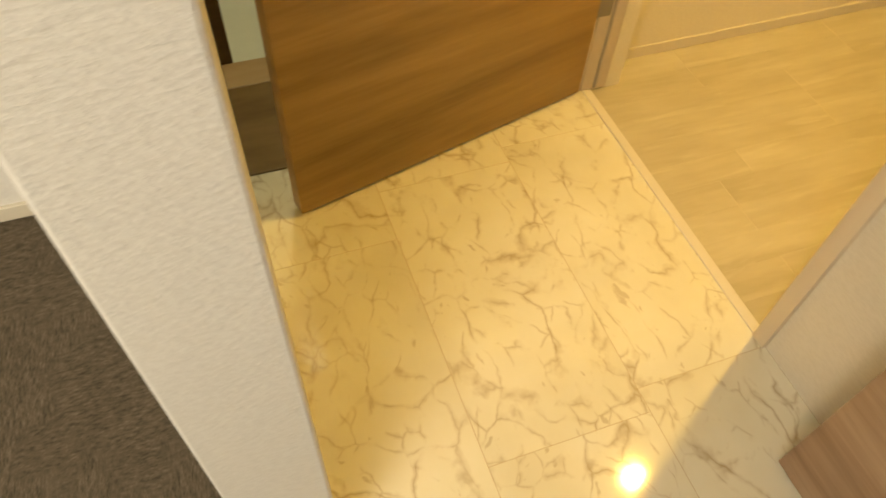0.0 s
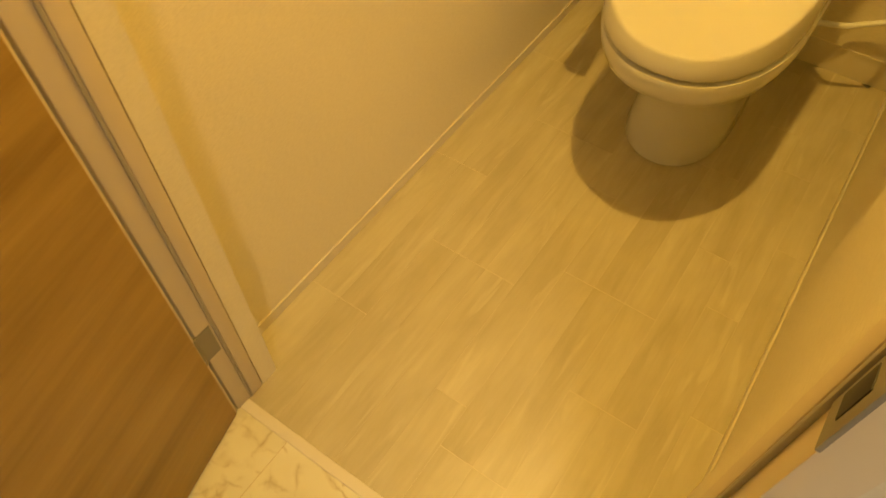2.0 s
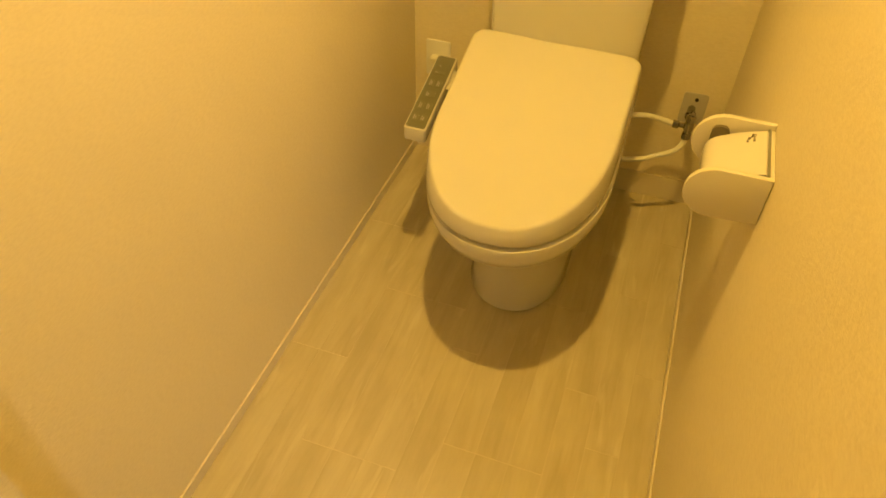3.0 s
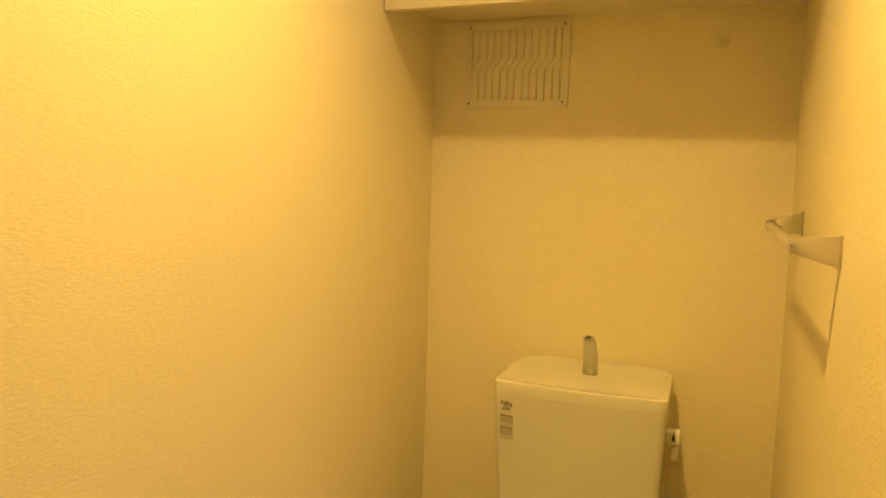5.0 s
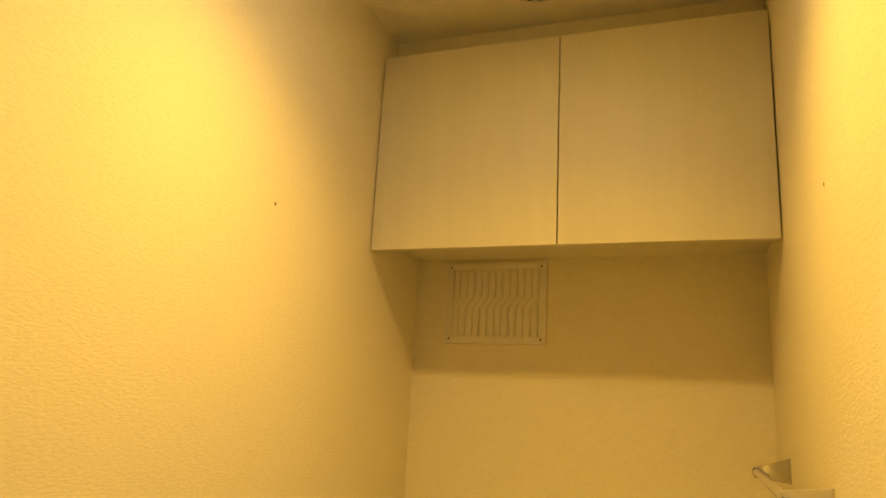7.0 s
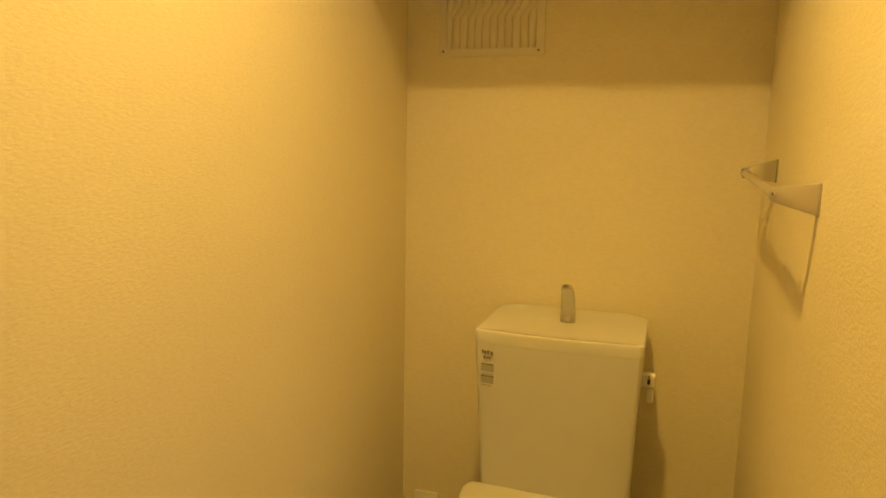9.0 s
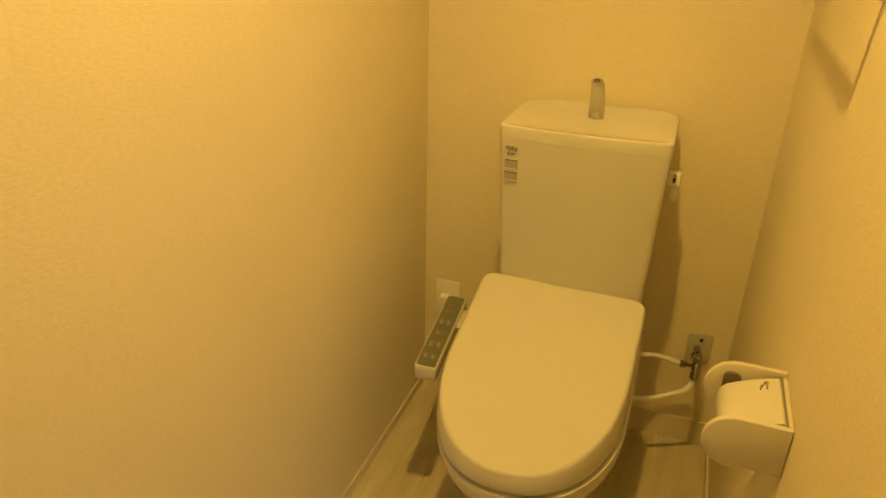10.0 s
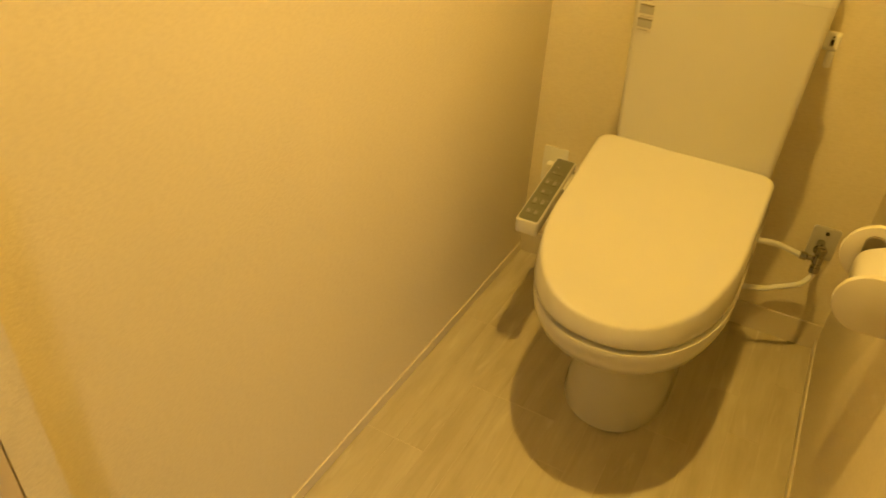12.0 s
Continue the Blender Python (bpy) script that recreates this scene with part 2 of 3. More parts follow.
def tube(points, radius, sides=12, bm=None):
    """A round hose along points."""
    pts = [Vector(p) for p in points]
    rings = []
    for i, p in enumerate(pts):
        d = (pts[min(i + 1, len(pts) - 1)] - pts[max(i - 1, 0)]).normalized()
        u = d.cross(Vector((0, 0, 1)) if abs(d.z) < 0.9 else Vector((1, 0, 0))).normalized()
        w = d.cross(u)
        rings.append([p + radius * (math.cos(a) * u + math.sin(a) * w) for a in (2 * math.pi * k / sides for k in range(sides))])
    return loft(rings, True, bm)


def bend(points, steps=8):
    """A smooth line through points."""
    pts = [Vector(p) for p in points]
    pts = [2 * pts[0] - pts[1]] + pts + [2 * pts[-1] - pts[-2]]
    out = []
    for a, b, c, d in zip(pts, pts[1:], pts[2:], pts[3:]):
        for k in range(steps):
            s = k / steps
            out.append(0.5 * (2 * b + (c - a) * s + (2 * a - 5 * b + 4 * c - d) * s * s + (3 * b - a - 3 * c + d) * s ** 3))
    return out + [pts[-2]]


def disc_stack(cx, cy, cz, profile, axis="z", sides=24):
    """A turned shape: profile of (radius, height) along an axis."""
    rings = []
    for r, h in profile:
        ring = []
        for k in range(sides):
            a = 2 * math.pi * k / sides
            u, w = r * math.cos(a), r * math.sin(a)
            ring.append({"z": (cx + u, cy + w, cz + h), "y": (cx + u, cy + h, cz + w), "x": (cx + h, cy + u, cz + w)}[axis])
        rings.append(ring)
    return loft(rings)


def slab(outline, put, lo, hi, bevel=0.0, seg=2):
    """A plate of the flat outline between lo and hi; put(a, b, h) gives the place."""
    bm = loft([[put(a, b, lo) for a, b in outline], [put(a, b, hi) for a, b in outline]])
    if bevel:
        flat = [e for e in bm.edges if len(e.link_faces) == 2 and any(len(f.verts) > 4 for f in e.link_faces) and e.calc_face_angle(0) > 0.6]
        bmesh.ops.bevel(bm, geom=flat, offset=bevel, segments=seg, affect="EDGES", profile=0.5)
    return bm


def rounded(x0, x1, y0, y1, r, n=6):
    out = []
    for cx, cy, a0 in ((x1 - r, y1 - r, 0), (x0 + r, y1 - r, 90), (x0 + r, y0 + r, 180), (x1 - r, y0 + r, 270)):
        for k in range(n + 1):
            a = radians(a0 + 90 * k / n)
            out.append((cx + r * math.cos(a), cy + r * math.sin(a)))
    return out


BASE = {}


def mesh_object(name, bm, mat, smooth=True, at=(0, 0, 0)):
    me = bpy.data.meshes.new(name)
    if at != (0, 0, 0):
        bmesh.ops.translate(bm, verts=bm.verts, vec=-Vector(at))
    bmesh.ops.recalc_face_normals(bm, faces=bm.faces)
    bm.to_mesh(me)
    bm.free()
    me.materials.append(mat)
    if smooth:
        me.shade_smooth()
        me.set_sharp_from_angle(angle=radians(38))
    return new(name, me)


def setting(name, bm, mat, label="", category="", smooth=False):
    ob = mesh_object(name, bm, mat, smooth)
    BASE[ob.name] = (0, 0, 0)
    return tagged(ob, label, category, kind="structure")


def thing(name, at, label, category, group=""):
    ob = new(name)
    ob.empty_display_size = 0.05
    ob.location = at
    BASE[ob.name] = tuple(at)
    return tagged(ob, label, category, group)


def part(name, bm, mat, parent, label="", smooth=True):
    at = BASE[parent.name]
    ob = mesh_object(name, bm, mat, smooth, at)
    ob.parent = parent
    BASE[ob.name] = at
    return tagged(ob, label)


# ---- structure: toilet room ----
setting("floor", boxed(-0.10, RW + 0.10, 0.02, RD + 0.1, -0.06, -0.0005), M_SEAM, "pale wood-print vinyl plank floor of the toilet room", "floor")
setting("wall_left", boxed(-0.10, 0, 0.0, RD, -0.06, ZC), M_WALL, "white textured wallpaper on the toilet room side wall", "wall")
setting("wall_right", boxed(RW, RW + 0.10, WALL_IN, RD, -0.06, ZC), M_WALL, "white textured wallpaper with a towel bar and paper holder", "wall")
setting("wall_back", boxed(-0.10, RW + 0.10, RD, RD + 0.1, -0.06, ZC), M_WALL, "white textured wallpaper behind the toilet tank", "wall")


def hole_plate(x0, x1, y0, y1, cx, cy, r, z0, z1, n=32):
    """A plate with a round hole."""
    bm = bmesh.new()

    def edge(a):
        c, s = math.cos(a), math.sin(a)
        ks = [((x1 - cx) / c) if c > 1e-9 else ((x0 - cx) / c) if c < -1e-9 else 1e9, ((y1 - cy) / s) if s > 1e-9 else ((y0 - cy) / s) if s < -1e-9 else 1e9]
        k = min(ks)
        return cx + k * c, cy + k * s

    angles = sorted({2 * math.pi * k / n for k in range(n)} | {math.atan2(y - cy, x - cx) % (2 * math.pi) for x in (x0, x1) for y in (y0, y1)})
    rows = []
    for z in (z0, z1):
        rows.append([(bm.verts.new((*edge(a), z)), bm.verts.new((cx + r * math.cos(a), cy + r * math.sin(a), z))) for a in angles])
    lo, hi = rows
    m = len(angles)
    for i in range(m):
        j = (i + 1) % m
        bm.faces.new((lo[i][0], lo[j][0], lo[j][1], lo[i][1]))
        bm.faces.new((hi[i][0], hi[i][1], hi[j][1], hi[j][0]))
        bm.faces.new((lo[i][1], lo[j][1], hi[j][1], hi[i][1]))
        bm.faces.new((lo[i][0], hi[i][0], hi[j][0], lo[j][0]))
    return bm


setting("ceiling", hole_plate(-0.10, RW + 0.10, 0.0, RD + 0.1, *LAMP, 0.055, ZC, ZC + 0.06), M_CEIL, "white papered ceiling with a recessed downlight", "ceiling")
setting("ceiling_backing", boxed(-0.10, RW + 0.10, 0.0, RD + 0.1, ZC + 0.065, ZC + 0.1), M_CEIL, "board over the papered ceiling", "ceiling")
# front wall in three pieces round the door opening
setting("wall_front_1", boxed(-1.6, OPEN_L - 0.03, 0.006, WALL_IN - 0.004, -0.06, ZC + 0.2), M_PANEL, "hall wallpaper beside the toilet door", "wall")
setting("wall_front_2", boxed(OPEN_R + 0.03, 2.9, 0.006, WALL_IN - 0.004, -0.06, ZC + 0.2), M_PANEL, "beige hall wallpaper beside the door frame", "wall")
setting("wall_front_3", boxed(OPEN_L - 0.03, OPEN_R + 0.03, 0.006, WALL_IN - 0.004, OPEN_T + 0.03, ZC + 0.2), M_PANEL, "hall wallpaper over the door frame", "wall")

FRAME_IN = 0.058
for k, b in enumerate(((0.0, OPEN_L + 0.0015, -0.05, ZC), (OPEN_R - 0.0015, RW, -0.05, ZC), (OPEN_L + 0.002, OPEN_R - 0.002, OPEN_T - 0.0015, ZC))):
    setting("wall_return_%d" % (k + 1), boxed(b[0], b[1], FRAME_IN + 0.0005, WALL_IN + 0.006, b[2], b[3]), M_WALL, "white textured wallpaper returning to the door frame", "wall")

frame_1 = thing("door_frame", (OPEN_L, 0, 0), "pale beige door frame with stop strips and grey gasket", "door frame")
for sx, name in ((-1, "left_jamb"), (1, "right_jamb")):
    xi = OPEN_L if sx < 0 else OPEN_R
    xo = xi + sx * 0.03
    a, b = sorted((xi, xo))
    jamb = part("jamb", boxed(a, b, -0.004, FRAME_IN, 0.0, OPEN_T + 0.03, 0.0015), M_FRAME, frame_1)
    c, d = sorted((xi - sx * 0.005, xi + sx * 0.0005))
    stop = part("door_stop", boxed(c, d, 0.031, FRAME_IN - 0.002, 0.0065, OPEN_T, 0.002), M_FRAME, frame_1)
    g = xi - sx * 0.004
    e0, e1 = sorted((xi + sx * 0.0005, g))
    part("gasket", boxed(e0, e1, 0.0255, 0.0305, 0.0065, OPEN_T, 0.001), M_GASKET, frame_1, "grey rubber gasket")
part("head", boxed(OPEN_L, OPEN_R, -0.004, FRAME_IN, OPEN_T, OPEN_T + 0.03, 0.0015), M_FRAME, frame_1)
strike = part("strike_plate", boxed(OPEN_R - 0.0022, OPEN_R + 0.001, -0.0065, 0.024, 0.893, 0.962, 0.0008), M_STEEL, frame_1, "dark steel strike plate")
# No real hole: its shade is a dark patch on the plate
part("latch_hole_shade", boxed(OPEN_R - 0.003, OPEN_R - 0.0018, 0.003, 0.019, 0.911, 0.946, 0.0004), M_DARK, strike, "dark patch for the shade in the latch opening")
setting("door_sill", boxed(OPEN_L, OPEN_R, 0.0, 0.021, -0.05, 0.003, 0.001), M_SILL, "pale sill strip between marble tile and vinyl planks", "sill")

# skirting
for k, b in enumerate(((0.0, 0.005, WALL_IN + 0.008, RD - 0.005), (RW - 0.005, RW, WALL_IN + 0.008, RD - 0.005), (0.0, RW, RD - 0.005, RD))):
    setting("baseboard_%d" % (k + 1), boxed(*b, 0.0, 0.075 if k == 2 else 0.030, 0.0012), M_BASE, "low cream skirting along the toilet room wall", "baseboard")

# ---- structure: hall and carpeted room ----
HX0, HX1 = -1.6, 2.9
setting("floor_hall", boxed(-0.02, HX1, -0.845, 0.007, -0.06, -0.0006), M_GROUT, "cream marble-print tile floor of the hall", "floor")
setting("floor_entry", boxed(HX0, -0.02, HALL_Y - 0.107, 0.0, -0.06, -0.010), M_ENTRY, "pale tile floor past the wooden step", "floor")
setting("step_board", boxed(-0.1595, 0.118, HALL_Y, -0.33, -0.009, 0.005, 0.002), M_BROWN, "dark brown wooden floor board behind the open door", "step")
setting("step_edge", boxed(-0.250, -0.160, HALL_Y, -0.33, -0.009, 0.006, 0.003), M_TAN, "tan wooden step edge beside the brown board", "step")
setting("wall_hall_1", boxed(HX0, 0.885, HALL_Y - 0.107, HALL_Y, -0.06, ZC + 0.2, 0.004), M_HALL, "white wallpapered hall wall ending at the room opening", "wall")
setting("wall_hall_2", boxed(1.75, HX1, HALL_Y - 0.107, HALL_Y, -0.06, ZC + 0.2), M_HALL, "white wallpapered hall wall past the room opening", "wall")
# Unseen header, added to keep the room lamp off the hall face
setting("unseen_header", boxed(0.885, 1.75, HALL_Y - 0.107, HALL_Y, 2.0, ZC + 0.2), M_HALL, "unseen white header added over the room opening to cut the room's light", "wall")
setting("wall_hall_end_1", boxed(HX0 - 0.1, HX0, HALL_Y - 0.107, WALL_IN, -0.06, ZC + 0.2), M_HALL, "white wall at the end of the hall", "wall")
setting("wall_hall_end_2", boxed(HX1, HX1 + 0.1, -3.3, WALL_IN, -0.06, ZC + 0.4), M_HALL, "white wall closing the hall", "wall")
setting("ceiling_hall", boxed(HX0, HX1, HALL_Y - 0.107, 0.0, ZC + 0.2, ZC + 0.3), M_CEIL, "white hall ceiling", "ceiling")
setting("floor_carpet", boxed(-0.2, HX1, -3.2, -0.845, -0.06, -0.002), M_CARPET, "dark brown-grey patterned carpet of the next room", "floor")
setting("wall_room_1", boxed(-0.3, 0.085, -3.2, HALL_Y - 0.107, -0.06, ZC + 0.4), M_HALL, "white wallpaper of the carpeted room", "wall")
setting("wall_room_2", boxed(-0.3, HX1, -3.3, -3.2, -0.06, ZC + 0.4), M_HALL, "white wallpaper of the carpeted room", "wall")
# Unseen wall and window, added to hold the room's fill lamp
WX = 2.25
WY0, WY1, WZ0, WZ1 = -3.10, -1.90, 0.85, 1.95
for k, b in enumerate(((-3.2, HALL_Y - 0.107, -0.06, WZ0), (-3.2, HALL_Y - 0.107, WZ1, ZC + 0.4), (-3.2, WY0, WZ0, WZ1), (WY1, HALL_Y - 0.107, WZ0, WZ1))):
    setting("wall_unseen_side_%d" % (k + 1), boxed(WX, WX + 0.10, *b), M_HALL, "unseen white wallpapered wall added round the fill lamp's opening", "wall")
unseen_window = tagged(new("unseen_window"), "unseen window with a pale frame, added round the room's fill lamp", "window", kind="structure")
unseen_window.location = (WX, WY0, WZ0)
BASE[unseen_window.name] = (WX, WY0, WZ0)
for b in ((WY0, WY1, WZ0, WZ0 + 0.03), (WY0, WY1, WZ1 - 0.03, WZ1), (WY0, WY0 + 0.03, WZ0 + 0.03, WZ1 - 0.03), (WY1 - 0.03, WY1, WZ0 + 0.03, WZ1 - 0.03)):
    part("added_frame", boxed(WX + 0.05, WX + 0.09, *b, bevel=0.002), M_FRAME, unseen_window)
setting("ceiling_room", boxed(-0.3, HX1, -3.2, HALL_Y - 0.107, ZC + 0.3, ZC + 0.4), M_CEIL, "white ceiling of the carpeted room", "ceiling")
setting("baseboard_room", boxed(0.085, 0.095, -3.2, HALL_Y - 0.108, 0.0, 0.034, 0.002), M_BASE, "pale skirting along the carpet", "baseboard")
setting("entry_trim", boxed(-0.598, -0.252, HALL_Y, -0.752, -0.009, 2.0, 0.003), M_BROWN, "dark brown wooden trim beside the pale entry wall", "trim")
setting("entry_wall", boxed(-0.66, -0.60, HALL_Y, -0.02, -0.01, ZC), M_HALL, "pale wall beyond the hall step", "wall")

# ---- things: door ----
HINGE, FREE = Vector((OPEN_L + 0.006, -0.010, 0)), Vector((0.256, -0.702, 0))
along = (FREE - HINGE).normalized()
side = Vector((-along.y, along.x, 0))


def door_point(u, w, z):
    return HINGE + along * u + side * w + Vector((0, 0, z))


def door_box(u0, u1, w0, w1, z0, z1, bevel=0.0):
    bm = boxed(u0, u1, w0, w1, z0, z1, bevel=bevel)
    for v in bm.verts:
        v.co = door_point(*v.co)
    return bm


DLEN = (FREE - HINGE).length
door = thing("door_1", HINGE, "open brown wood-grain toilet door standing into the hall", "door")
part("leaf", door_box(0.004, DLEN, -0.036, 0.0, 0.008, 1.992, 0.0015), M_DOOR, door)
part("edge_strip", door_box(0.0, 0.0045, -0.034, -0.002, 0.009, 1.990), M_FRAME, door, "pale edge band")
for z in (0.24, 1.75):
    hb = disc_stack(OPEN_L - 0.001, -0.012, z - 0.04, [(0.0055, 0), (0.006, 0.001), (0.006, 0.079), (0.0055, 0.08)], sides=14)
    box(hb, OPEN_L - 0.001, OPEN_L + 0.0012, -0.012, 0.022, z - 0.038, z + 0.038)
    part("hinge", hb, M_STEEL, door, "satin steel hinge")

# ---- things: wood-grain sliding door beside the toilet door ----
slide = thing("sliding_door", (0.98, -0.08, 0), "pinkish brown wood-grain sliding door with a grey edge profile", "door")
part("panel", boxed(0.980, 1.134, -0.104, -0.004, 0.006, 2.05, 0.0015), M_PINK, slide)
part("edge_profile", boxed(1.1345, 1.176, -0.110, -0.004, 0.006, 2.05, 0.003), M_ALU, slide, "dark grey metal edge profile")
part("seam", boxed(1.176, 1.182, -0.096, -0.004, 0.006, 2.05), M_BROWN, slide, "brown shadow seam")
part("panel", boxed(1.182, 1.88, -0.102, -0.004, 0.006, 2.05, 0.0015), M_PINK, slide)
part("floor_guide", boxed(1.128, 1.193, -0.120, -0.110, 0.0, 0.012, 0.002), M_DARK, slide, "small black floor guide")

# ---- things: toilet ----
TX = 0.439
toilet = thing("toilet", (TX, 1.2, 0), "white ceramic toilet with tank, closed lid and washing seat panel", "toilet")


def egg(front, back, half, z, square=2.5, n=48, cx=TX):
    """An egg outline seen from above; the back is squarer than the front."""
    mid = front + min((back - front) * 0.52, half * 1.55)
    ring = []
    for k in range(n):
        a = 2 * math.pi * k / n
        c, s = math.cos(a), math.sin(a)
        p = 2.15 if s < 0 else square
        x = half * math.copysign(abs(c) ** (2 / p), c)
        y = (mid - front if s < 0 else back - mid) * math.copysign(abs(s) ** (2 / p), s)
        ring.append((cx + x, mid + y, z))
    return ring


bowl = loft([
    egg(1.000, 1.47, 0.118, 0.0, 3.2), egg(0.996, 1.47, 0.121, 0.006, 3.2), egg(1.002, 1.47, 0.115, 0.05, 3.2), egg(1.009, 1.47, 0.109, 0.12, 3.2),
    egg(0.998, 1.47, 0.110, 0.18, 3.2), egg(0.960, 1.47, 0.126, 0.235, 3.2), egg(0.900, 1.47, 0.150, 0.285, 3.4), egg(0.840, 1.47, 0.172, 0.325, 3.6),
    egg(0.800, 1.47, 0.184, 0.350, 3.8), egg(0.787, 1.47, 0.189, 0.376, 4), egg(0.783, 1.47, 0.190, 0.398, 4), egg(0.785, 1.47, 0.189, 0.405, 4), egg(0.795, 1.46, 0.183, 0.408, 4)])
part("bowl", bowl, M_CERAMIC, toilet)
part("seat", loft([egg(0.806, 1.31, 0.170, 0.4085, 4), egg(0.802, 1.32, 0.173, 0.4095, 4), egg(0.802, 1.32, 0.173, 0.4118, 4), egg(0.806, 1.31, 0.170, 0.4128, 4)]), M_IVORY, toilet, "pale seat rim under the closed lid")


def lid_top(y):
    u = min(max(0.0, (y - 0.78) / 0.55), 0.985)
    return 0.453 + 0.099 * u


def lid_ring(inset, share, lift=0.0, front=0.785, back=1.325, half=0.189, n=26, r=0.034):
    """One level of the lid: round in front, straight sides, tight rear corners."""
    mid = front + 0.30
    out = []
    a, b = half - inset, mid - front - inset
    for k in range(n + 1):
        t = math.pi + math.pi * k / n
        c, s = math.cos(t), math.sin(t)
        out.append((math.copysign(abs(c) ** (2 / 2.2), c) * a, mid + math.copysign(abs(s) ** (2 / 2.2), s) * b))
    rr = max(0.008, r - inset * 0.6)
    for cx, a0 in ((a - rr, 0), (rr - a, 90)):
        for k in range(8):
            t = radians(a0 + 90 * k / 7)
            out.append((cx + rr * math.cos(t), back - inset - rr + rr * math.sin(t)))
    low = 0.4130
    return [(TX - 0.003 + x * (1 + (0.05 if x < 0 else 0.02) * (y - mid) / 0.28 if y > mid else 1), y - 0.035 * x * max(0.0, y - mid) / 0.28, low + share * (lid_top(y) - low) + lift) for x, y in out]


lid = loft([lid_ring(0.012, 0.0), lid_ring(0.004, 0.0, 0.0005), lid_ring(0.001, 0.03, 0.002), lid_ring(0.0, 0.22), lid_ring(0.0018, 0.6), lid_ring(0.0050, 1.0, -0.0075), lid_ring(0.0062, 1.0, -0.0040),
            lid_ring(0.0082, 1.0, -0.0014), lid_ring(0.0110, 1.0, -0.0003), lid_ring(0.015, 1.0), lid_ring(0.05, 1.0, 0.0006), lid_ring(0.10, 1.0, 0.002), lid_ring(0.16, 1.0, 0.0025)])
part("lid", lid, M_PLASTIC, toilet, "closed glossy cream-white lid")
part("seat_housing", slab(rounded(TX - 0.188, TX + 0.188, 1.16, 1.350, 0.02), lambda a, b, h: (a, b, h), 0.409, 0.47, 0.006), M_PLASTIC, toilet, "washing seat housing under the lid")


def tank_ring(z, x0, x1, y0, y1, r=0.012, rb=0.05, bow=0.014):
    """Tight front corners, wide rear ones, a slightly bowed front."""
    out = []
    for cx, cy, a0, rad in ((x1 - rb, y1 - rb, 0, rb), (x0 + rb, y1 - rb, 90, rb), (x0 + r, y0 + r, 180, r), (x1 - r, y0 + r, 270, r)):
        for k in range(9):
            t = radians(a0 + 90 * k / 8)
            out.append((cx + rad * math.cos(t), cy + rad * math.sin(t)))
        if a0 == 180:
            out += [(x0 + r + (x1 - x0 - 2 * r) * k / 12, y0) for k in range(1, 12)]
    ring = []
    for a, b in out:
        u = (a - (x0 + x1) / 2) / ((x1 - x0) / 2)
        if b < (y0 + y1) / 2:
            b -= bow * (1 - u * u)
        ring.append((a, b, z))
    return ring


T0, T1, TF, TB = 0.266, 0.622, 1.294, 1.558
tank_rows = [(0.41, 0.018, 0.048), (0.425, 0.014, 0.043), (0.55, 0.0115, 0.032), (0.75, 0.006, 0.0116), (0.8888, 0.0006, 0.0004)]
part("tank", loft([tank_ring(z, T0 + i, T1 - i, TF + j, TB) for z, i, j in tank_rows]), M_CERAMIC, toilet)
top_rows = [(0.8890, 0.0006), (0.8893, 0.0001), (0.9125, -0.0003), (0.9146, 0.0005), (0.9157, 0.0018), (0.9160, 0.0045), (0.9157, 0.0085), (0.9142, 0.013), (0.9100, 0.035), (0.9075, 0.07)]
part("tank_lid", loft([tank_ring(z, T0 + i, T1 - i, TF + i, TB - i * 0.8) for z, i in top_rows]), M_CERAMIC, toilet, "tank lid with a shallow hand-wash basin")
# hand-wash spout: a tapered oval stem that leans forward, with its outlet at the tip
SX = 0.4435
spine = bend([(SX, 1.462, 0.903), (SX, 1.463, 0.930), (SX - 0.001, 1.459, 0.962), (SX - 0.002, 1.451, 0.983), (SX - 0.003, 1.441, 0.993)], 6)
rows = []
for i, p in enumerate(spine):
    d = (spine[min(i + 1, len(spine) - 1)] - spine[max(i - 1, 0)]).normalized()
    nrm = d.cross(Vector((1, 0, 0))).normalized()
    hw, ht = 0.0185 - 0.0055 * i / len(spine), 0.0150 - 0.0065 * i / len(spine)
    ring = [(hw * math.cos(radians(15 * k)), ht * math.sin(radians(15 * k))) for k in range(24)]
    rows.append([p + Vector((a, 0, 0)) + nrm * b for a, b in ring])
tip = rows[-1]
mid_tip = sum(tip, Vector()) / len(tip)
for push, size in ((0.0012, 0.93), (0.0012, 0.62), (-0.006, 0.55)):
    rows.append([mid_tip + (p - mid_tip) * size + d * push for p in tip])
spout = part("spout", loft(rows), M_SPOUT, toilet, "chrome hand-wash spout")
part("spout_foot", disc_stack(SX, 1.462, 0.904, [(0.0205, 0), (0.0205, 0.002), (0.0195, 0.003)]), M_CHROME, spout, "chrome spout base ring")
# sticker and printed marks on the tank front
TY = 1.2925


def on_tank(bm):
    """Turn a flat print to follow the bowed tank front."""
    for v in bm.verts:
        v.co.y += 0.0806 * (0.842 - v.co.z) - 0.13 * (v.co.x - 0.2975)
    return bm


sticker = part("sticker", on_tank(boxed(0.2825, 0.3125, TY - 0.0006, TY + 0.006, 0.789, 0.843, 0.0002)), M_PAPER, toilet, "small white printed sticker")
